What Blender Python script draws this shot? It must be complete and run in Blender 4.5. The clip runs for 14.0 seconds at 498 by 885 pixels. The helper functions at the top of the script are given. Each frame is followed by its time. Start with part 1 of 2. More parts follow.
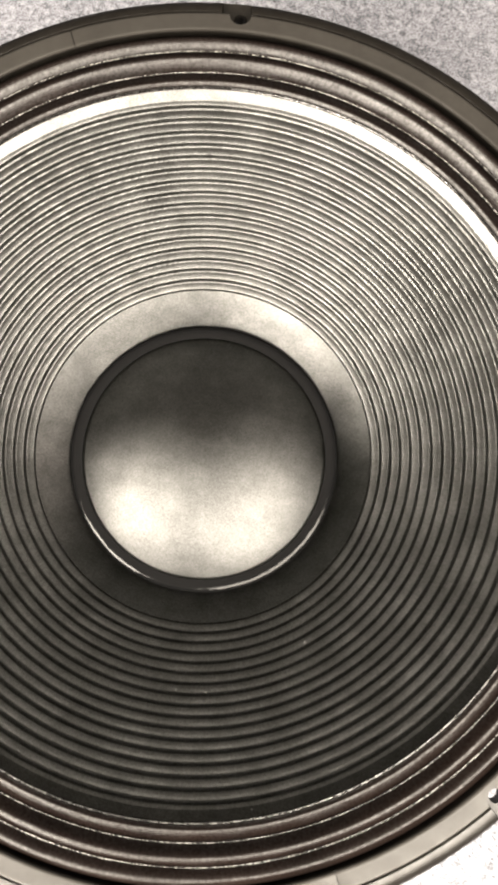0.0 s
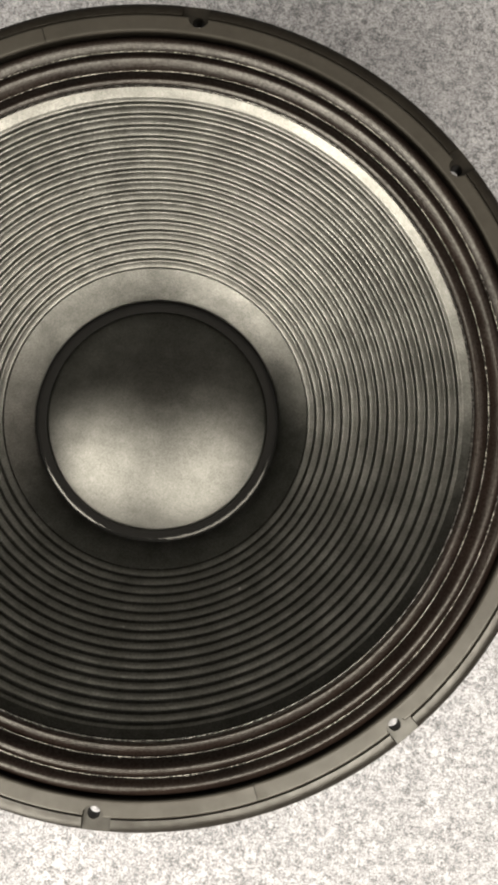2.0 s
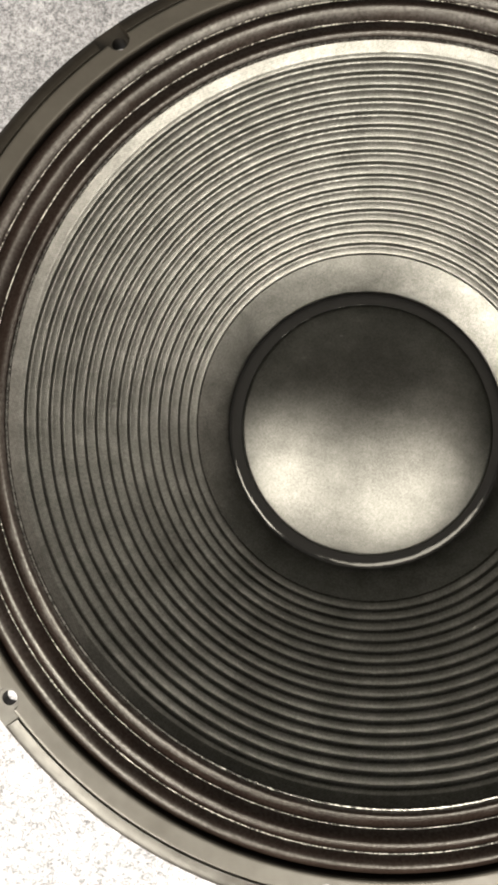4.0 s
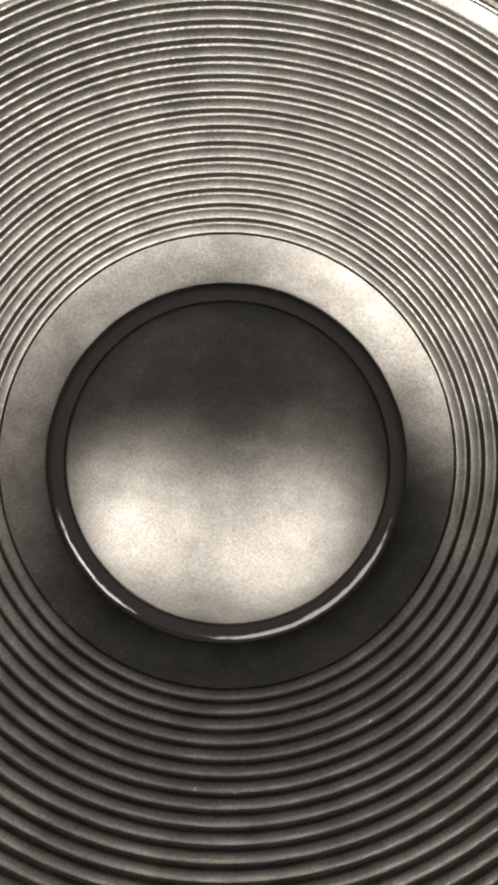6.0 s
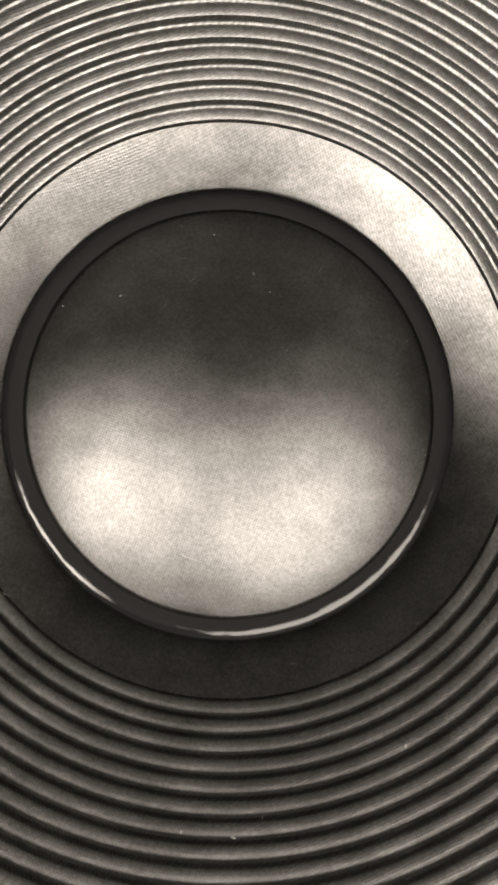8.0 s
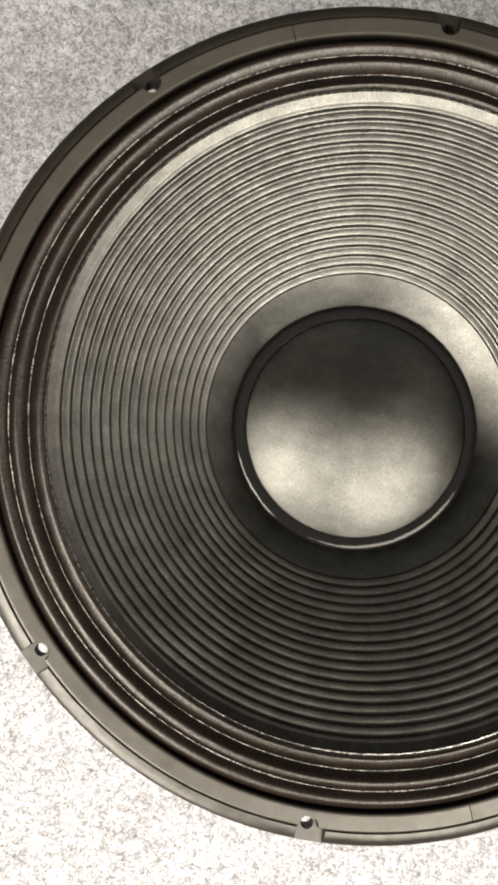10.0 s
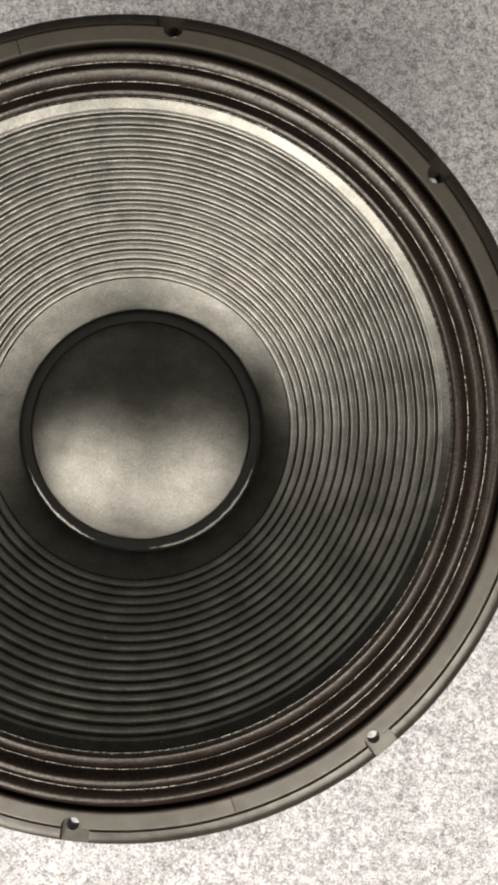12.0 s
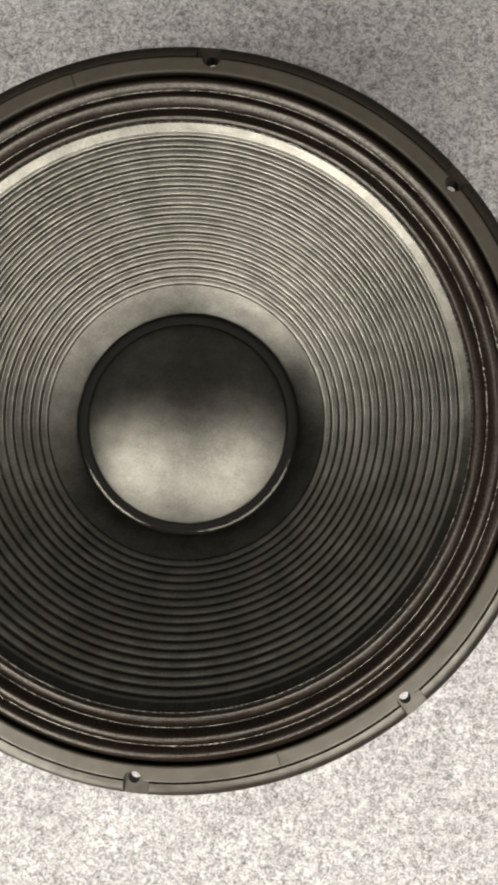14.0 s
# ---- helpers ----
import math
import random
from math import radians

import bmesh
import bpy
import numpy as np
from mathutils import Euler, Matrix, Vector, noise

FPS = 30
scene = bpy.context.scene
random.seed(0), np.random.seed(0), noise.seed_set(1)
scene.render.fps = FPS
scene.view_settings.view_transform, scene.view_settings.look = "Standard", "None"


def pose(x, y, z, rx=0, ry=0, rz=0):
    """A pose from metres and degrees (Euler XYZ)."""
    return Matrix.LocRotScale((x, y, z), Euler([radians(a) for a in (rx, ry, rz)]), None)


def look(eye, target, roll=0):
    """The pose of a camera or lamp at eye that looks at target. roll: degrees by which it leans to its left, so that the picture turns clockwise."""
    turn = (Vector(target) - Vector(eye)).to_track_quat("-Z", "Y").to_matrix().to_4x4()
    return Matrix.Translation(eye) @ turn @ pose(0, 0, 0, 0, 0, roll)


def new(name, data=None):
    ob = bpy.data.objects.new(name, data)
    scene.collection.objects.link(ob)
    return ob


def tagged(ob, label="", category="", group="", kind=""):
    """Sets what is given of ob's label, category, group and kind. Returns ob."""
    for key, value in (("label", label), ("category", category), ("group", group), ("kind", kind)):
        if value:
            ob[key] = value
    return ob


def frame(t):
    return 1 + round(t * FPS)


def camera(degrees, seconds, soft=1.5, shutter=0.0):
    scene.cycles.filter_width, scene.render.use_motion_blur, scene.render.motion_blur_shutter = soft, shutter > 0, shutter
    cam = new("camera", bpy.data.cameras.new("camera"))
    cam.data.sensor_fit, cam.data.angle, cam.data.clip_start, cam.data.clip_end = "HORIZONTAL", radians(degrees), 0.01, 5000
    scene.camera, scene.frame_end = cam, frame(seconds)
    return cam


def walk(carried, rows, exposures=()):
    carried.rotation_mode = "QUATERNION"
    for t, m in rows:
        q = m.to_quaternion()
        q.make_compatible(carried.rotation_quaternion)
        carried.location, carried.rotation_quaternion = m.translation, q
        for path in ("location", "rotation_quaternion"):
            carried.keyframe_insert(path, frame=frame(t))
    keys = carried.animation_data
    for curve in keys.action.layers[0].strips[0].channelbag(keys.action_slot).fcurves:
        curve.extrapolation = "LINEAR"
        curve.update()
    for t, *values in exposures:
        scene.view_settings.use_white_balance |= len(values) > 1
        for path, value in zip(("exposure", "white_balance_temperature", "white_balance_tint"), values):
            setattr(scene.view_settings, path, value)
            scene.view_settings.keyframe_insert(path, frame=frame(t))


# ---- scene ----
# The camera, carried by hand over the loudspeaker.
cam = camera(31.28, 14.0, soft=3.6, shutter=0.2)
PATH = [
    (0.0, pose(0.0231, -0.0538, 0.6361, 7.064, -0.883, 5.314)),
    (0.5, pose(0.0377, -0.0536, 0.6896, 5.393, -1.601, 5.190)),
    (1.0, pose(0.0593, -0.0433, 0.6922, 4.048, -1.789, 5.739)),
    (1.5, pose(0.0614, -0.0410, 0.6915, 3.621, -2.045, 6.126)),
    (2.0, pose(0.0438, -0.0463, 0.6925, 3.685, -2.082, 7.130)),
    (2.5, pose(0.0160, -0.0521, 0.6622, 4.136, -1.707, 8.054)),
    (3.0, pose(-0.0370, -0.0535, 0.6544, 4.411, -1.277, 8.181)),
    (3.2, pose(-0.0576, -0.0478, 0.6507, 3.307, -1.167, 8.457)),
    (4.25, pose(-0.0690, -0.0521, 0.6010, 4.000, -1.110, 8.659)),
    (5.3, pose(-0.0367, -0.0484, 0.5408, 4.960, -2.040, 7.907)),
    (5.5, pose(-0.0293, -0.0434, 0.5351, 4.998, -2.548, 7.045)),
    (6.0, pose(-0.0133, -0.0261, 0.5055, 4.725, -3.693, 6.189)),
    (6.5, pose(-0.0075, -0.0215, 0.4612, 4.454, -4.383, 6.100)),
    (7.0, pose(-0.0033, -0.0175, 0.4272, 3.490, -4.209, 6.008)),
    (7.5, pose(-0.0103, -0.0171, 0.4098, 3.139, -3.748, 6.713)),
    (8.0, pose(-0.0130, -0.0256, 0.4271, 2.388, -4.152, 7.371)),
    (8.5, pose(-0.0453, -0.0432, 0.5399, 1.819, -4.010, 8.266)),
    (8.7, pose(-0.0560, -0.0503, 0.5948, 2.686, -3.791, 8.424)),
    (9.75, pose(-0.0812, -0.0541, 0.6826, 2.728, -2.556, 10.272)),
    (10.8, pose(-0.0503, -0.0417, 0.6972, 2.818, -1.449, 10.771)),
    (11.0, pose(-0.0253, -0.0388, 0.7034, 2.792, -1.519, 10.495)),
    (11.5, pose(0.0310, -0.0304, 0.7037, 3.221, -1.370, 8.825)),
    (12.0, pose(0.0673, -0.0316, 0.6923, 3.087, -0.595, 6.838)),
    (12.5, pose(0.0820, -0.0304, 0.6956, 3.196, 0.569, 5.978)),
    (13.0, pose(0.1011, -0.0358, 0.7051, 3.442, 1.210, 5.289)),
    (13.5, pose(0.0998, -0.0350, 0.7227, 3.561, 1.562, 5.136)),
    (14.0, pose(0.0673, -0.0432, 0.7421, 3.324, 1.810, 5.938)),
]
walk(cam, PATH, exposures=[
    (0.0, 0.47, 6450, 14), (0.5, 0.11, 6500, 11), (1.0, -0.08, 6500, 10), (1.5, -0.38, 6500, 10), (2.0, -0.36, 6550, 9), (3.0, -0.06, 6560, 9),
    (5.5, 0.21, 6450, 13), (6.5, 0.14, 6350, 17), (8.0, 0.14, 6350, 17), (8.5, 0.56, 6350, 17), (8.8, 0.46, 6400, 13), (9.5, 0.02, 6500, 11),
    (11.0, -0.19, 6550, 10), (12.0, -0.39, 6500, 11), (13.0, -0.44, 6500, 11), (14.0, -0.53, 6540, 9),
])

# ---- light: unseen area lamps in a closed dim room, two over the near side, two added fills south and east ----
world = bpy.data.worlds.new("world")
scene.world = world
world.use_nodes = True
world.node_tree.nodes["Background"].inputs[0].default_value = (0.9, 0.95, 1.0, 1)
world.node_tree.nodes["Background"].inputs[1].default_value = 0.01


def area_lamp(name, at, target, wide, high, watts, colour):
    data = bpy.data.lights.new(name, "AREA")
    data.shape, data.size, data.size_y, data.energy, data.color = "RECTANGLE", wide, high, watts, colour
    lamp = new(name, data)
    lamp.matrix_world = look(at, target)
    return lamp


# Unseen soft lamps, set where the cap's two highlights point.
area_lamp("unseen_lamp_west", (-0.75, -0.68, 1.12), (0, 0, 0.62), 0.66, 0.52, 47.0, (1.0, 0.915, 0.755))
area_lamp("unseen_lamp_east", (0.60, -0.68, 1.16), (0, 0, 0.62), 1.14, 0.80, 58.0, (1.0, 0.915, 0.755))
# Broad fills added to brighten the cone; the walls hold no windows.
area_lamp("fill_lamp_east", (1.95, 0.25, 0.95), (0, 0, 0.4), 1.5, 0.9, 13.0, (1.0, 0.87, 0.72))
area_lamp("fill_lamp_south", (-0.62, -2.10, 0.75), (-0.1, 0, 0.6), 2.4, 1.3, 200.0, (1.0, 0.915, 0.76))


# ---- materials ----
def material(name, colour, rough, metal=0.0, spec=0.5):
    m = bpy.data.materials.new(name)
    m.use_nodes = True
    b = m.node_tree.nodes["Principled BSDF"]
    b.inputs["Base Color"].default_value = (*colour, 1)
    b.inputs["Roughness"].default_value = rough
    b.inputs["Metallic"].default_value = metal
    b.inputs["Specular IOR Level"].default_value = spec
    return m


class Nodes:
    """Short ways to add and join the nodes of one material."""

    def __init__(self, m):
        self.tree = m.node_tree
        self.shader = self.tree.nodes["Principled BSDF"]
        self.place = self.add("ShaderNodeTexCoord").outputs["Object"]

    def add(self, kind, **values):
        n = self.tree.nodes.new(kind)
        for key, value in values.items():
            n.inputs[key.replace("_", " ")].default_value = value
        return n

    def join(self, a, b):
        self.tree.links.new(a, b)

    def noise(self, scale, detail=3.0, rough=0.55, at=None):
        n = self.add("ShaderNodeTexNoise", Scale=scale, Detail=detail, Roughness=rough)
        self.join(at or self.place, n.inputs["Vector"])
        return n.outputs["Fac"]

    def stretched(self, x, y, z):
        n = self.add("ShaderNodeMapping")
        n.inputs["Scale"].default_value = (x, y, z)
        self.join(self.place, n.inputs["Vector"])
        return n.outputs["Vector"]

    def ramp(self, value, stops):
        n = self.add("ShaderNodeValToRGB")
        e = n.color_ramp.elements
        while len(e) < len(stops):
            e.new(0.5)
        for one, (at, c) in zip(e, stops):
            one.position = at
            one.color = (*c, 1) if isinstance(c, tuple) else (c, c, c, 1)
        self.join(value, n.inputs["Fac"])
        return n.outputs["Color"]

    def maths(self, op, a, b):
        n = self.tree.nodes.new("ShaderNodeMath")
        n.operation = op
        for i, v in enumerate((a, b)):
            if isinstance(v, (int, float)):
                n.inputs[i].default_value = v
            else:
                self.join(v, n.inputs[i])
        return n.outputs[0]

    def mix(self, kind, fac, a, b):
        n = self.tree.nodes.new("ShaderNodeMix")
        n.data_type, n.blend_type = "RGBA", kind
        for i, v in ((0, fac), (6, a), (7, b)):
            if isinstance(v, (int, float)):
                n.inputs[i].default_value = v
            elif isinstance(v, tuple):
                n.inputs[i].default_value = (*v, 1)
            else:
                self.join(v, n.inputs[i])
        return n.outputs[2]

    def bump(self, height, strength, metres, normal=None):
        n = self.add("ShaderNodeBump", Strength=strength, Distance=metres)
        self.join(height, n.inputs["Height"])
        if normal:
            self.join(normal, n.inputs["Normal"])
        return n.outputs["Normal"]


def weave(k, pitch, turn):
    """A plain cloth weave, as heights, in the object's x and y."""
    n = k.add("ShaderNodeMapping")
    n.inputs["Rotation"].default_value = (0, 0, radians(turn))
    k.join(k.place, n.inputs["Vector"])
    s = k.tree.nodes.new("ShaderNodeSeparateXYZ")
    k.join(n.outputs["Vector"], s.inputs[0])
    wob = k.maths("MULTIPLY", k.noise(260, 2), 0.9)
    a = k.maths("SINE", k.maths("ADD", k.maths("MULTIPLY", s.outputs[0], 2 * math.pi / pitch), wob), 0)
    b = k.maths("SINE", k.maths("ADD", k.maths("MULTIPLY", s.outputs[1], 2 * math.pi / pitch), wob), 0)
    return k.maths("MULTIPLY", a, b)


def two_layers(k, rough, gloss, normal):
    """A dull body under a thin coat of fixed gloss, in place of the plain shader; the body's colour is k.shader's."""
    dull = k.add("ShaderNodeBsdfDiffuse")
    coat = k.add("ShaderNodeBsdfGlossy")
    coat.distribution = "BECKMANN"
    haze = k.add("ShaderNodeBsdfGlossy")
    haze.distribution = "GGX"
    both = k.add("ShaderNodeMixShader", Fac=0.06)
    blend = k.add("ShaderNodeMixShader")
    for value, socket in ((rough, coat.inputs["Roughness"]), (rough, haze.inputs["Roughness"]), (gloss, blend.inputs[0])):
        if isinstance(value, float):
            socket.default_value = value
        else:
            k.join(value, socket)
    for one, slot in ((coat, 1), (haze, 2)):
        k.join(normal, one.inputs["Normal"])
        k.join(one.outputs[0], both.inputs[slot])
    k.join(dull.outputs[0], blend.inputs[1])
    k.join(both.outputs[0], blend.inputs[2])
    k.join(blend.outputs[0], k.tree.nodes["Material Output"].inputs["Surface"])
    k.tree.nodes.remove(k.shader)
    k.dull, k.coat = dull, coat


def between(k, value, low, high, a, b):
    """Maps value's range low..high to a..b."""
    return k.maths("ADD", k.maths("MULTIPLY", k.ramp(value, [(low, 0.0), (high, 1.0)]), b - a), a)


def cloth_cone(name, rough, turn, gloss, sparkle, patchy):
    """Black doped cloth: a fine weave, blotchy sheen, faint dust."""
    m = material(name, (0.02, 0.019, 0.017), rough)
    k = Nodes(m)
    threads = weave(k, 0.00115, turn)
    blotch = k.noise(75, 4, 0.6)
    speck = k.noise(900, 2, 0.6)
    body = k.ramp(k.noise(45, 3, 0.5), [(0.3, (0.0006, 0.0007, 0.0005)), (0.75, (0.0017, 0.0018, 0.0014))])
    amount = k.maths("MULTIPLY", between(k, blotch, 0.3, 0.7, gloss * (1 - patchy), gloss * (1 + patchy)), between(k, speck, 0.3, 0.7, 1.0 - sparkle, 1.0 + sparkle))
    rubbed = k.noise(5.0, 4, 0.6, at=k.stretched(9, 30, 30))
    amount = k.maths("MULTIPLY", amount, between(k, rubbed, 0.35, 0.65, 0.965, 1.035))
    amount = k.maths("MULTIPLY", amount, k.maths("ADD", k.maths("MULTIPLY", threads, 0.24), 1.0))
    n1 = k.bump(threads, 0.7, 0.000032)
    n2 = k.bump(speck, 0.32, 0.00010, n1)
    n3 = k.bump(k.noise(55, 2, 0.5), 0.45, 0.0006, n2)
    two_layers(k, between(k, k.noise(36, 2, 0.5), 0.3, 0.7, rough - 0.03, rough + 0.03), amount, n3)
    k.join(body, k.dull.inputs["Color"])
    k.coat.inputs["Color"].default_value = (0.985, 0.99, 0.975, 1)
    return m


CONE = cloth_cone("cone_doped_cloth", 0.42, 14, 0.100, 0.25, 0.20)
CAP = cloth_cone("cap_doped_cloth", 0.475, 58, 0.089, 0.20, 0.16)

SURROUND = material("surround_treated_cloth", (0.018, 0.013, 0.012), 0.38)
k = Nodes(SURROUND)
body = k.ramp(k.noise(30, 3), [(0.3, (0.0053, 0.0036, 0.0031)), (0.8, (0.0100, 0.0068, 0.0058))])
two_layers(k, between(k, k.noise(90, 2), 0.3, 0.7, 0.40, 0.50), between(k, k.noise(620, 3, 0.65), 0.32, 0.68, 0.022, 0.064), k.bump(k.noise(700, 3, 0.65), 0.4, 0.00013, k.bump(k.noise(90, 2), 0.3, 0.0004)))
k.join(body, k.dull.inputs["Color"])

GLUE = material("black_glue", (0.005, 0.005, 0.005), 0.16)
k = Nodes(GLUE)
two_layers(k, between(k, k.noise(120, 3), 0.3, 0.7, 0.12, 0.20), 0.024, k.bump(k.noise(110, 3), 0.15, 0.0005))
k.dull.inputs["Color"].default_value = (0.005, 0.005, 0.0052, 1)

SEAM = material("resin_painted_glint", (0.2, 0.19, 0.17), 0.25, spec=0.6)
k = Nodes(SEAM)
# Pale dashes in the base colour paint the glint of the fold seams.
painted_glints = k.maths("ADD", k.maths("MULTIPLY", k.noise(1300, 2, 0.6), 0.70), k.maths("MULTIPLY", k.noise(70, 3, 0.6), 0.30))
k.join(k.ramp(painted_glints, [(0.47, (0.012, 0.010, 0.009)), (0.57, (0.50, 0.488, 0.465))]), k.shader.inputs["Base Color"])
k.join(k.bump(k.noise(900, 2), 0.6, 0.0003), k.shader.inputs["Normal"])

EDGE = material("black_edge_glue", (0.005, 0.005, 0.005), 0.16)
k = Nodes(EDGE)
two_layers(k, between(k, k.noise(300, 3), 0.3, 0.7, 0.20, 0.36), between(k, k.noise(420, 3), 0.34, 0.60, 0.07, 0.36), k.bump(k.noise(350, 3), 0.3, 0.0003))
k.dull.inputs["Color"].default_value = (0.006, 0.006, 0.006, 1)

PAINT = material("satin_black_paint", (0.05, 0.047, 0.04), 0.42, spec=0.9)
k = Nodes(PAINT)
body = k.ramp(k.noise(25, 4, 0.6), [(0.3, (0.0085, 0.0075, 0.0064)), (0.8, (0.0125, 0.0110, 0.0094))])
scuff = k.ramp(k.noise(70, 5, 0.7, at=k.stretched(1, 1, 4)), [(0.66, (1.0, 1.0, 1.0)), (0.70, (0.35, 0.33, 0.30))])
body = k.mix("MULTIPLY", 1.0, body, scuff)
two_layers(k, between(k, k.noise(60, 3), 0.3, 0.7, 0.38, 0.47), between(k, k.noise(150, 3), 0.3, 0.7, 0.042, 0.064), k.bump(k.noise(1500, 2), 0.4, 0.00005))
k.join(body, k.dull.inputs["Color"])

RUBBER = material("grey_black_gasket", (0.05, 0.047, 0.04), 0.45, spec=0.9)
k = Nodes(RUBBER)
body = k.ramp(k.noise(25, 4, 0.6), [(0.3, (0.0228, 0.0210, 0.0187)), (0.8, (0.0318, 0.0294, 0.0262))])
scuff = k.ramp(k.noise(70, 5, 0.7, at=k.stretched(1, 1, 4)), [(0.68, (1.0, 1.0, 1.0)), (0.72, (0.45, 0.43, 0.40))])
two_layers(k, between(k, k.noise(60, 3), 0.3, 0.7, 0.40, 0.48), between(k, k.noise(150, 3), 0.3, 0.7, 0.038, 0.052), k.bump(k.noise(1500, 2), 0.4, 0.00005))
k.join(k.mix("MULTIPLY", 1.0, body, scuff), k.dull.inputs["Color"])

FERRITE = material("dark_ferrite", (0.03, 0.03, 0.032), 0.6)
k = Nodes(FERRITE)
k.join(k.bump(k.noise(400, 3), 0.5, 0.0003), k.shader.inputs["Normal"])

STEEL = material("zinc_plated_steel", (0.45, 0.45, 0.44), 0.4, metal=1.0)
k = Nodes(STEEL)
k.join(k.maths("ADD", k.maths("MULTIPLY", k.noise(80, 4), 0.3), 0.25), k.shader.inputs["Roughness"])

DUST = material("pale_dust", (0.42, 0.40, 0.37), 0.9)
k = Nodes(DUST)
k.join(k.ramp(k.noise(300, 2), [(0.3, 0.07), (0.7, 0.15)]), k.shader.inputs["Base Color"])

FELT = material("mottled_grey_felt", (0.4, 0.4, 0.39), 0.95, spec=0.1)
k = Nodes(FELT)
swirl = k.add("ShaderNodeTexNoise", Scale=215.0, Detail=4.0, Roughness=0.65, Distortion=0.7)
k.join(k.place, swirl.inputs["Vector"])
fine = k.noise(620, 2, 0.6)
fleck = k.maths("ADD", k.maths("MULTIPLY", swirl.outputs["Fac"], 0.42), k.maths("ADD", k.maths("MULTIPLY", fine, 0.40), k.maths("MULTIPLY", k.noise(95, 3, 0.6), 0.18)))
base = k.ramp(fleck, [(0.37, (0.098, 0.0995, 0.111)), (0.45, (0.192, 0.195, 0.218)), (0.52, (0.315, 0.320, 0.357)), (0.61, (0.445, 0.452, 0.500))])
cloud = k.ramp(k.noise(26, 4, 0.6), [(0.3, (0.76, 0.76, 0.765)), (0.7, (1.0, 1.0, 1.0))])
k.join(k.mix("MULTIPLY", 1.0, base, cloud), k.shader.inputs["Base Color"])
k.join(k.bump(fleck, 0.8, 0.0016), k.shader.inputs["Normal"])

# The ceiling is unseen; its pale tone bounces fill down onto the ribs.
CEILING = material("pale_bounce_ceiling", (0.34, 0.33, 0.32), 0.9)
k = Nodes(CEILING)
k.join(k.ramp(k.noise(2, 4), [(0.3, (0.31, 0.304, 0.292)), (0.7, (0.37, 0.362, 0.348))]), k.shader.inputs["Base Color"])

# The walls are unseen; kept dark so that little light bounces back.
WALL = material("plain_dim_wall", (0.35, 0.34, 0.32), 0.9)
k = Nodes(WALL)
k.join(k.ramp(k.noise(2, 4), [(0.3, (0.035, 0.034, 0.032)), (0.7, (0.05, 0.0485, 0.045))]), k.shader.inputs["Base Color"])


# ---- mesh helpers ----
def part(name, bm, mat, parent=None, label="", smooth=40):
    """Links a bmesh as one mesh object, under a thing or a part."""
    bmesh.ops.recalc_face_normals(bm, faces=bm.faces[:])
    me = bpy.data.meshes.new(name)
    bm.to_mesh(me)
    bm.free()
    me.materials.append(mat)
    if smooth:
        me.shade_smooth()
        me.set_sharp_from_angle(angle=radians(smooth))
    ob = new(name, me)
    ob.parent = parent
    if label:
        tagged(ob, label)
    return ob


def lathe(profile, steps, closed=False, wobble=None):
    """Turns (r, z) points about the z axis. closed: the last point joins the first. wobble(angle, i) adds to (r, z)."""
    bm = bmesh.new()
    rings = []
    for s in range(steps):
        a = 2 * math.pi * s / steps
        ring = []
        for i, (r, z) in enumerate(profile):
            dr, dz = wobble(a, i) if wobble else (0, 0)
            ring.append(bm.verts.new(((r + dr) * math.cos(a), (r + dr) * math.sin(a), z + dz)))
        rings.append(ring)
    n = len(profile)
    for s in range(steps):
        a, b = rings[s], rings[(s + 1) % steps]
        for i in range(n if closed else n - 1):
            j = (i + 1) % n
            bm.faces.new((a[i], b[i], b[j], a[j]))
    bmesh.ops.remove_doubles(bm, verts=bm.verts[:], dist=1e-6)
    return bm


def slab(x0, y0, z0, x1, y1, z1):
    bm = bmesh.new()
    bmesh.ops.create_cube(bm, size=1, matrix=Matrix.Translation(((x0 + x1) / 2, (y0 + y1) / 2, (z0 + z1) / 2)) @ Matrix.Diagonal((x1 - x0, y1 - y0, z1 - z0, 1)))
    return bm


# ---- the room: felt-covered floor, with unseen plain walls and ceiling added to close it ----
def felt_sheet():
    bm = bmesh.new()
    bmesh.ops.create_grid(bm, x_segments=150, y_segments=150, size=0.6)
    for v in bm.verts:
        v.co.z = 0.0012 * noise.noise(Vector((v.co.x * 9, v.co.y * 9, 3))) + 0.0006 * noise.noise(Vector((v.co.x * 60, v.co.y * 60, 1))) - 0.0005
    edge = [e for e in bm.edges if e.is_boundary]
    out = bmesh.ops.extrude_edge_only(bm, edges=edge)["geom"]
    for v in out:
        if isinstance(v, bmesh.types.BMVert):
            v.co.x *= 2.2 / 0.6
            v.co.y *= 2.2 / 0.6
            v.co.z = 0
    return bm


floor = tagged(part("floor", felt_sheet(), FELT), "mottled grey felt carpet, soft and matt, under the loudspeaker", "floor", kind="structure")
for name, box in {"wall_north": (-2.3, 2.2, 0, 2.3, 2.3, 2.4), "wall_south": (-2.3, -2.3, 0, 2.3, -2.2, 2.4),
                  "wall_east": (2.2, -2.2, 0, 2.3, 2.2, 2.4), "wall_west": (-2.3, -2.2, 0, -2.2, 2.2, 2.4)}.items():
    tagged(part(name, slab(*box), WALL, smooth=0), "plain dark wall, unseen, added to close the room", "wall", kind="structure")
tagged(part("ceiling", slab(-2.3, -2.3, 2.4, 2.3, 2.3, 2.5), CEILING, smooth=0), "plain pale ceiling, unseen, added to bounce light onto the cone", "ceiling", kind="structure")

# ---- the loudspeaker, lying on its magnet, cone up ----
UP = 0.0168                      # the front's height is counted from this above the felt
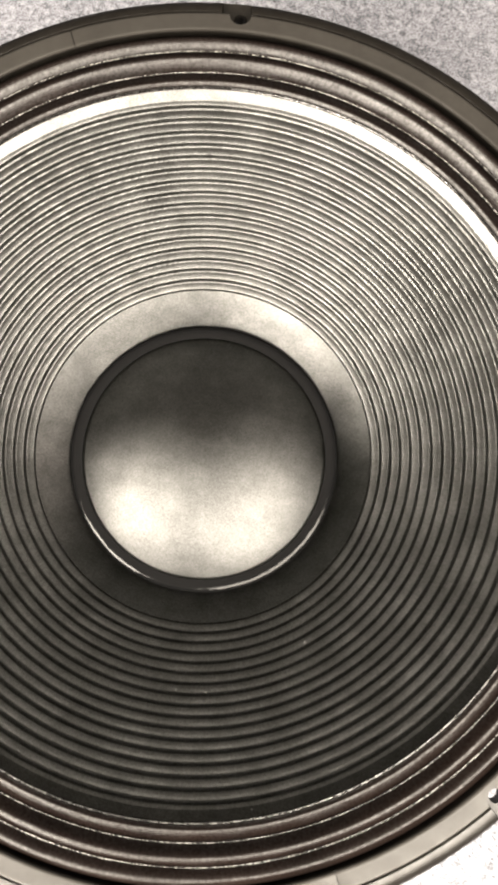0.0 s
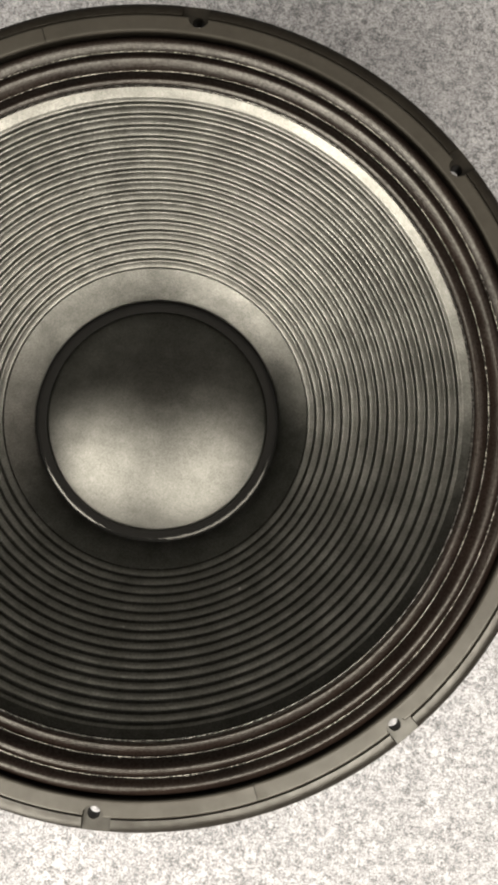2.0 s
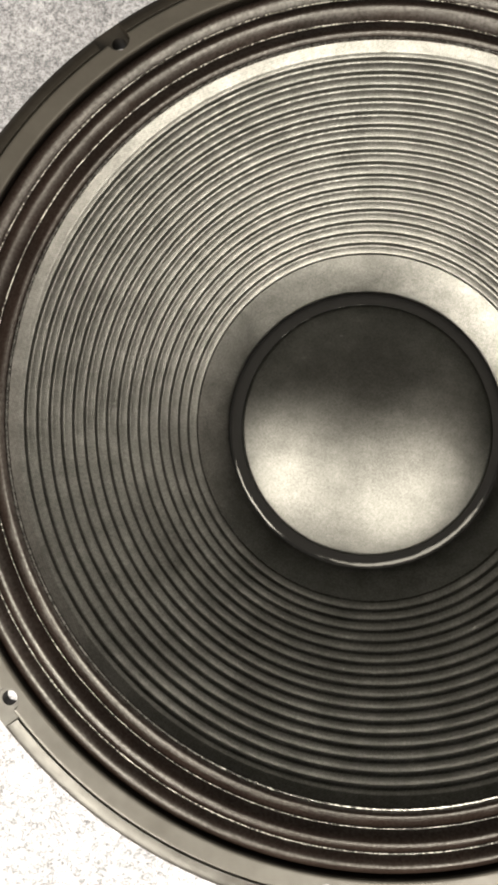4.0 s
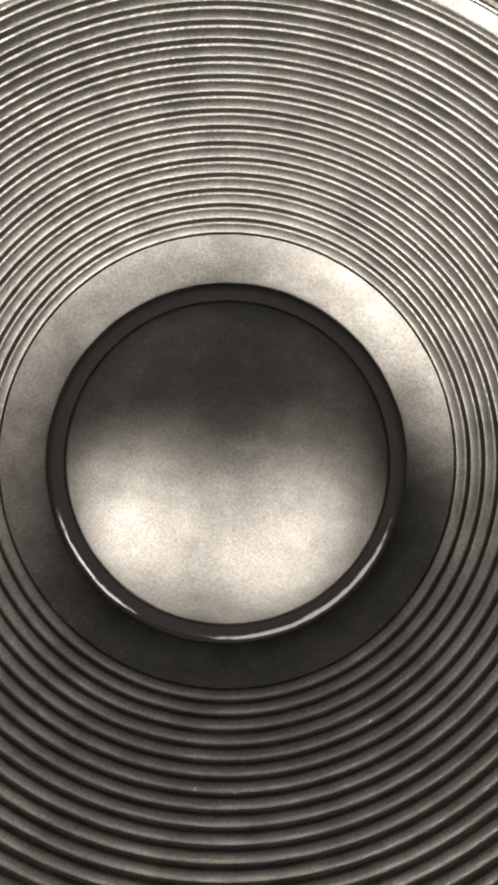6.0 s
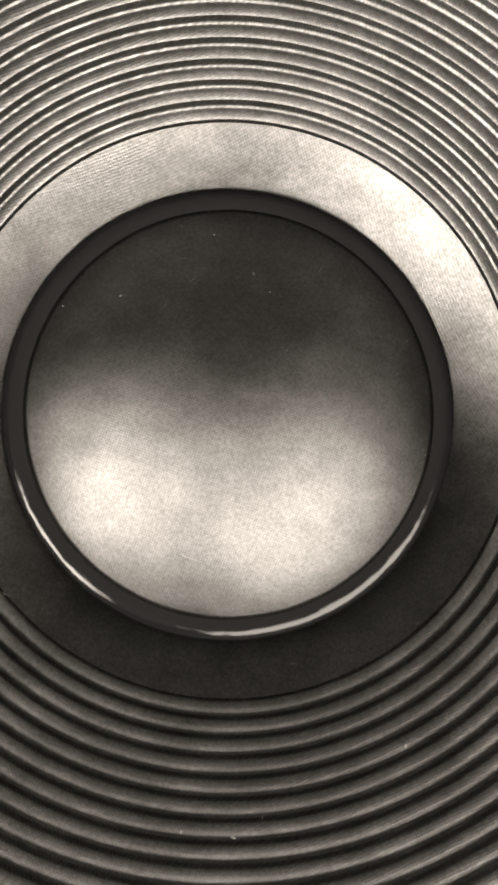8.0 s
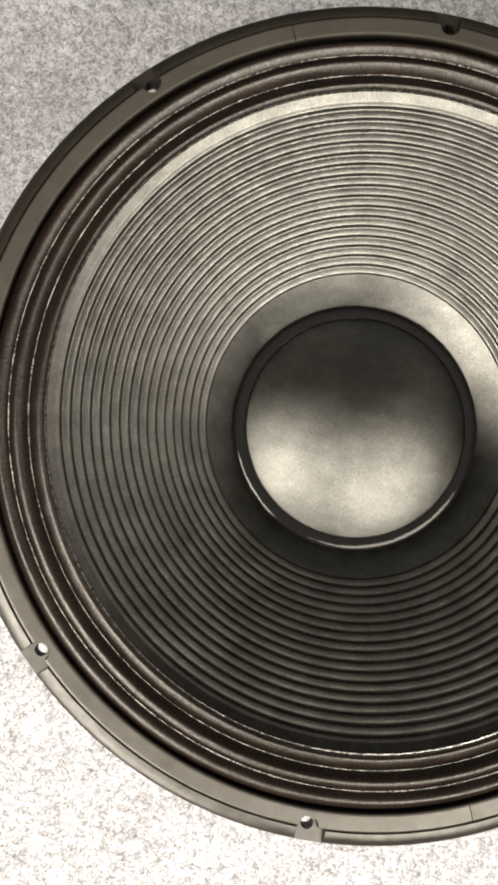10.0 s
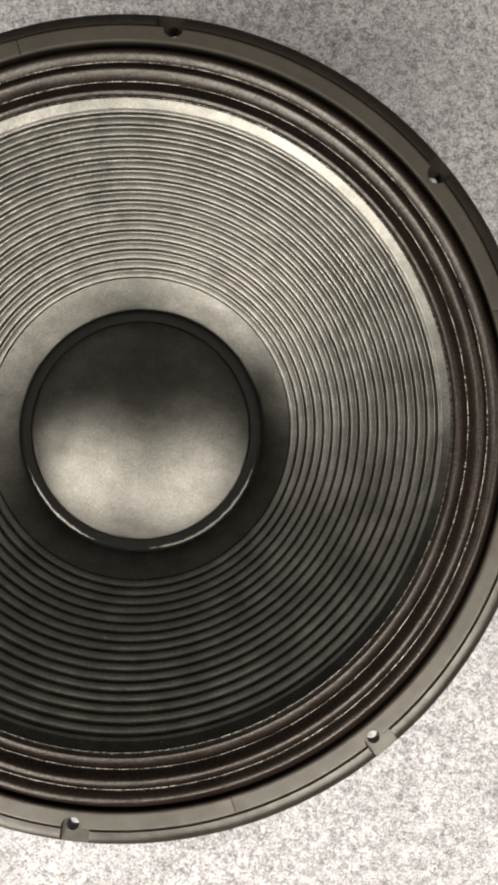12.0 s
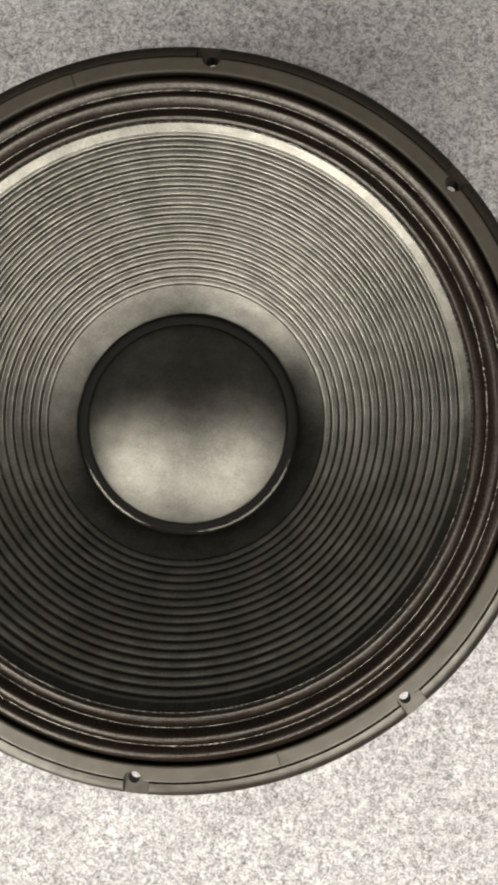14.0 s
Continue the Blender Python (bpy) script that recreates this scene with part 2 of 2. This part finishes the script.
HOLE_CIRCLE = 0.219
RIM = 0.1939 + UP               # the flat of the front flange
speaker = tagged(new("loudspeaker"), "large black woofer with ribbed cone, face up on felt", "loudspeaker")


def cone_z(r):
    return 0.1219 + UP + (r - 0.0946) * 0.828


# One rib, from the groove outwards: (share of the pitch, tilt of the surface in degrees).
# A steep riser with a tight shoulder, a broad rounded back, then a short roll down into the next groove.
RISER, BACK = (0.505, 0.585), ((0.62, 30.0), (0.70, 25.0), (0.79, 19.5), (0.92, 17.0), (1.04, 14.0), (1.15, 8.5), (1.26, 11.5))


def rib_tilt(u, riser):
    marks = [(RISER[0], riser), (RISER[1], riser), *BACK, (RISER[0] + 1.0, riser)]
    return float(np.interp(u, [m[0] for m in marks], [m[1] for m in marks]))


def rib_steps(slope, count=24):
    """Heights along one rib whose mean rise is slope, over one unit of radius."""
    low, high = 40.0, 88.0
    for turn in range(40):
        riser = (low + high) / 2
        fine = [math.tan(radians(rib_tilt(0.5 + (i + 0.5) / 400, riser))) / 400 for i in range(400)]
        low, high = (riser, high) if sum(fine) < slope else (low, riser)
    total = np.concatenate(([0.0], np.cumsum(fine)))
    # points lie closer where the surface turns quickly
    at = np.linspace(0, 1, 401)
    bends = np.array([abs(rib_tilt(0.5 + i / 400 + 0.0025, riser) - rib_tilt(0.5 + i / 400, riser)) + 0.22 for i in range(401)])
    along = np.cumsum(bends)
    pick = np.interp(np.linspace(along[0], along[-1], count + 1), along, at)
    return [(float(u), float(np.interp(u, at, total))) for u in pick]


def ribbed_cone():
    """The cone from the voice coil outwards: a smooth collar, seventeen ribs, a smooth edge band."""
    pitch, first, ribs, slope = 0.00486, 0.0967, 17, 0.828
    pts = []
    for i in range(15):
        u = i / 14
        r = 0.0745 + (0.0941 - 0.0745) * u
        pts.append((r, cone_z(0.0946) - (0.0946 - r) * (0.96 - 0.06 * u)))
    steps = rib_steps(slope)
    for n in range(ribs):
        for u, rise in steps[:-1]:
            r = first + (n - 0.5 + u) * pitch
            if n == ribs - 1:
                r -= 0.0008 * u      # the last rib lies closer
                if u > 0.60:
                    break
            pts.append((r, cone_z(first + (n - 0.5) * pitch) - 0.00048 + rise * pitch))
    # behind the last rib a smooth band up to the glued edge
    r0, z0 = pts[-1]
    for i in range(1, 9):
        v = i / 8
        r = r0 + (0.1793 - r0) * v
        pts.append((r, z0 + (cone_z(0.1793) - z0 + 0.0005) * v))
    return pts


front = ribbed_cone()
back = [(r + 0.0004, z - 0.0012) for r, z in (front[-1], front[120], front[0])]
part("cone", lathe(front + back, 480, closed=True), CONE, speaker, "black doped cloth cone with seventeen ribs", smooth=70)


def arc(r0, z0, r1, z1, high, crest=0.5, n=18):
    """A roll between two feet, highest at the share crest of its width, as points of (r, z) without the last."""
    pts = []
    for i in range(n):
        u = i / n
        v = (u - crest) / (crest if u < crest else 1 - crest)
        pts.append((r0 + (r1 - r0) * u, z0 + (z1 - z0) * u + high * (1 - abs(v) ** 1.7)))
    return pts


def rolled_surround():
    glue_z = 0.1917 + UP
    top = [(0.1780, glue_z - 0.0010), (0.1786, glue_z + 0.0005), (0.1793, glue_z + 0.0006)]
    top += arc(0.1796, glue_z + 0.0006, 0.1880, 0.1898 + UP, 0.0028, 0.27)
    top += arc(0.1880, 0.1898 + UP, 0.1979, 0.1925 + UP, 0.0054, 0.48)
    top += arc(0.1979, 0.1925 + UP, 0.2095, 0.1868 + UP, 0.0066, 0.48)
    top += [(0.2095, 0.1868 + UP), (0.2100, 0.1856 + UP), (0.2120, 0.1856 + UP)]
    return top + [(r, z - 0.0009) for r, z in reversed(top)]


surround = part("surround", lathe(rolled_surround(), 360, closed=True), SURROUND, speaker, "dark treated cloth surround with three rolls", smooth=50)


def bead(radius, z, thick, seed):
    """A thin uneven line of glue that runs round the cone's axis."""
    loop = [(radius + thick * math.cos(q), z + thick * math.sin(q)) for q in [math.pi / 3 * s for s in range(6)]]
    return lathe(loop, 720, closed=True, wobble=lambda a, i: (0.00006 * noise.noise(Vector((math.cos(a) * 40, math.sin(a) * 40, seed))), 0.00016 * noise.noise(Vector((math.cos(a) * 55, math.sin(a) * 55, seed + 5)))))


part("seam_line", bead(0.1881, 0.1909 + UP, 0.00021, 1), SEAM, surround, "thin seam in the fold with painted highlights")
part("seam_line", bead(0.1980, 0.1936 + UP, 0.00020, 2), SEAM, surround, "thin seam in the fold with painted highlights")
part("edge_glue", bead(0.1790, 0.1928 + UP, 0.00046, 3), EDGE, speaker, "glossy line of glue at the cone's edge")


def dome():
    pts = []
    for i in range(41):
        r = 0.0702 * i / 40
        pts.append((max(r, 1e-7), 0.1280 + UP - (0.132 - math.sqrt(0.132 ** 2 - r * r))))
    return pts


cap_edge = dome()[-1]
CAP_Y = -0.0009                  # the cap sits slightly off the axis
cap = part("dust_cap", lathe(dome() + [(0.0702, cap_edge[1] - 0.001), (1e-7, 0.1225 + UP)], 256), CAP, speaker, "black domed dust cap of fine cloth", smooth=60)
cap.location.y = CAP_Y


def crease(az0, az1, r0, r1, seed):
    """A fine uneven fold in the cap's cloth, between two bearings in degrees, as a low ridge."""
    bm = bmesh.new()
    rows, n = [], 40
    for i in range(n + 1):
        u = i / n
        a = radians(az0 + (az1 - az0) * u)
        r = r0 + (r1 - r0) * u + 0.0007 * noise.noise(Vector((u * 5, seed, 0)))
        fade = math.sin(math.pi * u) ** 0.5
        row = []
        for across, lift in ((-0.00045, -0.00005), (-0.0001, 0.00009 * fade), (0.00016, -0.00003), (0.0005, -0.00005)):
            q = r + across
            row.append(bm.verts.new((q * math.cos(a), q * math.sin(a), 0.1280 + UP - (0.132 - math.sqrt(0.132 ** 2 - q * q)) + lift + 0.00003)))
        rows.append(row)
    for p, q in zip(rows, rows[1:]):
        for k in range(3):
            bm.faces.new((p[k], q[k], q[k + 1], p[k + 1]))
    return bm


part("crease", crease(226, 279, 0.0480, 0.0522, 3), CAP, cap, "faint fold in the cloth", smooth=80)
part("crease", crease(318, 335, 0.0495, 0.0522, 8), CAP, cap, "faint fold in the cloth", smooth=80)


def glue_ring():
    z = 0.1053 + UP
    top = [(0.0690, cap_edge[1] - 0.0012), (0.0699, cap_edge[1] + 0.00003), (0.0706, cap_edge[1] + 0.00004), (0.0722, z + 0.0026), (0.0738, z + 0.00255),
           (0.0752, z + 0.0023), (0.0763, z + 0.0019), (0.0771, z + 0.0013), (0.0776, z + 0.0004), (0.0778, z - 0.0009), (0.0774, z - 0.0025), (0.0692, z - 0.0030)]
    return top


def uneven(a, i):
    p = Vector((math.cos(a) * 6, math.sin(a) * 6, i * 0.3))
    return (0.00015 * noise.noise(p * 2), 0.00014 * noise.noise(p * 3)) if 1 < i < 10 else (0, 0)


part("glue_ring", lathe(glue_ring(), 320, closed=True, wobble=uneven), GLUE, speaker, "glossy black glue bead round the cap", smooth=60).location.y = CAP_Y


GASKET = 0.0016                  # thickness of the gasket on the flange


def frame_ring():
    """The pressed metal flange under the gasket: inner seat, flat, groove and rolled outer edge, with its underside."""
    f, g = RIM, RIM - GASKET
    ring = [(0.2098, f - 0.0085), (0.2098, g - 0.0002), (0.2101, g - 0.0001), (0.2190, g - 0.0001), (0.2193, f - 0.0026), (0.2199, f - 0.0026), (0.22046, f - 0.00115)]
    for tilt in range(8, 92, 8):
        a = math.radians(tilt)
        ring.append((0.2192 + 0.0098 * math.sin(a), f - 0.0010 - 0.0078 * (0.9903 - math.cos(a))))
    return ring + [(0.2289, f - 0.0100), (0.2286, f - 0.0108), (0.2278, f - 0.0114), (0.2255, f - 0.0160), (0.2160, f - 0.0160)]


def gasket_arc(a0, a1, drop, steps=90):
    """A quarter of the flat gasket ring, with rounded edges and cut ends."""
    f = RIM - drop
    loop = [(0.2099, RIM - GASKET), (0.2099, f - 0.0008), (0.2102, f - 0.0003), (0.2109, f), (0.2113, f), (0.2178, f), (0.2183, f), (0.2189, f - 0.0002), (0.2193, f - 0.0006), (0.2193, RIM - GASKET)]
    bm = bmesh.new()
    rows = []
    for s in range(steps + 1):
        a = a0 + (a1 - a0) * s / steps
        sag = 0.0003 if s in (0, steps) else 0.0
        wave = 0.00012 * noise.noise(Vector((math.cos(a) * 5, math.sin(a) * 5, 2)))
        rows.append([bm.verts.new((r * math.cos(a), r * math.sin(a), z + (wave - sag if 0 < i < 9 else 0))) for i, (r, z) in enumerate(loop)])
    n = len(loop)
    for p, q in zip(rows, rows[1:]):
        for i in range(n):
            j = (i + 1) % n
            bm.faces.new((p[i], q[i], q[j], p[j]))
    bm.faces.new(rows[0][::-1])
    bm.faces.new(rows[-1])
    return bm


def notch_cutter():
    """Eight slots with sloping sides that open outwards, and the screw hole through the floor of each."""
    bm = bmesh.new()
    for i in range(8):
        m = Matrix.Rotation(i * math.pi / 4, 4, "Z") @ Matrix.Translation((HOLE_CIRCLE, 0, 0))

        def slot(w, flare):
            # round the hole the gasket is cut to a half circle; the rolled edge is cut away further on one side
            out = [(w * math.cos(q), w * math.sin(q)) for q in [math.pi / 2 + math.pi * s / 16 for s in range(17)]]
            return out + [(0.02, -w - flare), (0.02, 0.0092 + flare), (0.0006, 0.0092 + flare), (0.0006, w)]

        hole = [(0.0034 * math.cos(q), 0.0034 * math.sin(q)) for q in [2 * math.pi * s / 20 for s in range(20)]]
        for z0, z1, below, above in ((RIM - 0.0055, RIM + 0.002, slot(0.0052, 0.0002), slot(0.0058, 0.0008)), (RIM - 0.02, RIM - 0.0045, hole, hole)):
            # the floor of a slot falls slightly outwards
            low = [bm.verts.new(m @ Vector((x, y, z0 - (0.03 * x if z0 > RIM - 0.01 else 0)))) for x, y in below]
            high = [bm.verts.new(m @ Vector((x, y, z1))) for x, y in above]
            bm.faces.new(list(reversed(low)))
            bm.faces.new(high)
            for s in range(len(below)):
                t = (s + 1) % len(below)
                bm.faces.new((low[s], low[t], high[t], high[s]))
    return bm


def cut(ob, bm):
    """Takes the solid bm out of ob's mesh."""
    bmesh.ops.recalc_face_normals(bm, faces=bm.faces[:])
    me = bpy.data.meshes.new("cutter")
    bm.to_mesh(me)
    bm.free()
    tool = new("cutter", me)
    mod = ob.modifiers.new("cut", "BOOLEAN")
    mod.object, mod.operation, mod.solver, mod.use_self = tool, "DIFFERENCE", "EXACT", True
    done = bpy.data.meshes.new_from_object(ob.evaluated_get(bpy.context.evaluated_depsgraph_get()))
    ob.modifiers.clear()
    ob.data = done
    bpy.data.objects.remove(tool)
    done.set_sharp_from_angle(angle=radians(35))


flange = part("frame_flange", lathe(frame_ring(), 360, closed=True), PAINT, speaker, "satin black metal flange with eight open screw notches", smooth=35)
cut(flange, notch_cutter())
# the gasket lies on the flange in four quarters that meet in fine joints
for i, drop in enumerate((0.0, 0.00012, 0.00004, 0.0001)):
    start = radians(23.0 + 90 * i)
    piece = part("gasket", gasket_arc(start + 0.0012, start + math.pi / 2 - 0.0012, drop), RUBBER, speaker, "grey-black gasket quarter glued on the flange", smooth=35)
    cut(piece, notch_cutter())

# the cast basket, the magnet and its plates under the cone
part("basket_seat", lathe([(0.2040, RIM - 0.0112), (0.2150, RIM - 0.0112), (0.2150, RIM - 0.0160), (0.2060, RIM - 0.0200), (0.2020, RIM - 0.0160)], 192, closed=True), PAINT, speaker)
part("basket_base", lathe([(0.060, 0.0940), (0.118, 0.0940), (0.122, 0.0900), (0.122, 0.0820), (0.060, 0.0820)], 128, closed=True), PAINT, speaker)
for i in range(8):
    a = math.radians(22.5 + 45 * i)
    bm = bmesh.new()
    rows = []
    for u in (0.0, 0.33, 0.66, 1.0):
        r, z = 0.117 + u * 0.090, 0.086 + u * (RIM - 0.0165 - 0.086)
        half = 0.014 - 0.004 * math.sin(math.pi * u)
        rows.append([bm.verts.new((r + dr, y, z + dz)) for y, dr, dz in ((-half, 0, 0), (half, 0, 0), (half, 0.006, -0.005), (-half, 0.006, -0.005))])
    for p, q in zip(rows, rows[1:]):
        for s in range(4):
            t = (s + 1) % 4
            bm.faces.new((p[s], p[t], q[t], q[s]))
    bm.faces.new(rows[0][::-1])
    bm.faces.new(rows[-1])
    bm.transform(Matrix.Rotation(a, 4, "Z"))
    part("basket_leg", bm, PAINT, speaker)
part("top_plate", lathe([(0.05, 0.0816), (0.098, 0.0816), (0.1, 0.0800), (0.1, 0.0720), (0.05, 0.0720)], 128, closed=True), STEEL, speaker)
part("magnet", lathe([(0.05, 0.0716), (0.107, 0.0716), (0.110, 0.0690), (0.110, 0.0170), (0.107, 0.0145), (0.05, 0.0145)], 128, closed=True), FERRITE, speaker)
part("back_plate", lathe([(0.02, 0.0141), (0.100, 0.0141), (0.102, 0.0120), (0.102, 0.0010), (0.1, 0.0), (0.02, 0.0)], 128, closed=True), STEEL, speaker)


# ---- dust and lint on the cone and the cap ----
def lint():
    """Small pale flakes and fibres that lie on the cap and in the ribs."""
    bm = bmesh.new()
    rng = random.Random(7)
    spots = [(0.0641, -0.0970, 0.0009), (-0.0006, -0.1261, 0.0008), (0.0145, -0.1260, 0.0009)]
    for i in range(170):
        r = 0.069 * math.sqrt(rng.random()) if i < 80 else 0.079 + 0.098 * rng.random()
        a = rng.random() * 2 * math.pi
        spots.append((r * math.cos(a), r * math.sin(a), 0.00010 + 0.00028 * rng.random() ** 3))
    for x, y, size in spots:
        r = math.hypot(x, y)
        z = 0.1280 + UP - (0.132 - math.sqrt(0.132 ** 2 - r * r)) + 0.0001 if r < 0.07 else cone_z(r) + (0.0010 if r > 0.0945 else -0.001)
        if 0.07 < r < 0.0945:
            z = cone_z(0.0946) - (0.0946 - r) * 0.9 + 0.0002
        turn = rng.random() * math.pi
        thin = 0.25 + 0.4 * rng.random()
        m = Matrix.Translation((x, y, z)) @ Matrix.Rotation(turn, 4, "Z") @ Matrix.Diagonal((size, size * thin, size * 0.3, 1))
        bmesh.ops.create_icosphere(bm, subdivisions=1, radius=1, matrix=m)
    return bm


def lint_hairs():
    """Fine curled hairs caught by the cap, the smooth collar and the lower ribs, as thin threads."""
    rng = random.Random(23)
    verts, faces = [], []
    for i in range(95):
        if i < 45:
            r, a = 0.068 * math.sqrt(rng.random()), rng.uniform(0, 6.283)
        elif i < 65:
            r, a = rng.uniform(0.080, 0.094), rng.uniform(0, 6.283)
        else:
            r, a = rng.uniform(0.097, 0.172), rng.uniform(3.3, 6.1)
        x, y = r * math.cos(a), r * math.sin(a)
        turn, bend, size = rng.uniform(0, 6.283), rng.uniform(-1.6, 1.6), rng.uniform(0.0003, 0.0010)
        wide = rng.uniform(0.000025, 0.00005)
        first = len(verts)
        for s in range(4):
            r = math.hypot(x, y)
            if r < 0.0705:
                z = 0.1280 + UP - (0.132 - math.sqrt(0.132 ** 2 - r * r)) + 0.0001
            elif r < 0.0942:
                z = cone_z(0.0946) - (0.0946 - r) * 0.9 + 0.0003
            else:
                z = cone_z(r) + 0.0010
            nx, ny = -math.sin(turn), math.cos(turn)
            verts += [(x + nx * wide, y + ny * wide, z), (x - nx * wide, y - ny * wide, z), (x, y, z + 1.6 * wide)]
            x, y = x + math.cos(turn) * size, y + math.sin(turn) * size
            turn += bend * 0.5
        for s in range(3):
            p, q = first + 3 * s, first + 3 * s + 3
            for u in range(3):
                v = (u + 1) % 3
                faces.append((p + u, p + v, q + v, q + u))
    me = bpy.data.meshes.new("lint_hairs")
    me.from_pydata(verts, [], faces)
    me.materials.append(DUST)
    return me


tagged(part("lint", lint(), DUST), "tiny pale specks of dust and lint on the cone", "dust", kind="stuff")
tagged(new("lint_hairs", lint_hairs()), "fine curled grey hairs caught on the black cone", "dust", kind="stuff")


# ---- loose fibres of the felt round the loudspeaker ----
FIBRE = material("felt_fibres", (0.2, 0.2, 0.2), 0.9, spec=0.1)
k = Nodes(FIBRE)
pick = k.tree.nodes.new("ShaderNodeNewGeometry").outputs["Random Per Island"]
k.join(k.ramp(pick, [(0.0, (0.11, 0.115, 0.125)), (0.45, (0.17, 0.178, 0.193)), (0.7, (0.26, 0.272, 0.294)), (1.0, (0.38, 0.396, 0.425))]), k.shader.inputs["Base Color"])


def fibres(count):
    """Short curled threads that lie on the felt, three-sided and tapered, in one mesh."""
    rng = random.Random(11)
    verts, faces = [], []
    while len(faces) < count * 6:
        x, y = rng.uniform(-0.42, 0.42), rng.uniform(-0.5, 0.5)
        if x * x + y * y < 0.20 ** 2:
            continue
        a, bend, size = rng.uniform(0, 6.283), rng.uniform(-2.2, 2.2), rng.uniform(0.0012, 0.0035)
        wide = rng.uniform(0.00005, 0.00013)
        first = len(verts)
        z = rng.uniform(0.0006, 0.0014)
        for s in range(3):
            nx, ny = -math.sin(a), math.cos(a)
            w = wide * (1.0, 1.0, 0.4)[s]
            lift = (0.0, 0.0005, 0.0)[s]
            verts += [(x + nx * w, y + ny * w, z + lift), (x - nx * w, y - ny * w, z + lift), (x, y, z + lift + 1.6 * w)]
            x, y = x + math.cos(a) * size, y + math.sin(a) * size
            a += bend * 0.5
        for s in range(2):
            p, q = first + 3 * s, first + 3 * s + 3
            for u in range(3):
                v = (u + 1) % 3
                faces.append((p + u, p + v, q + v, q + u))
    me = bpy.data.meshes.new("felt_fibres")
    me.from_pydata(verts, [], faces)
    me.materials.append(FIBRE)
    return me


tagged(new("felt_fibres", fibres(22000)), "short curled grey fibres standing out of the felt", "fibres", kind="stuff")
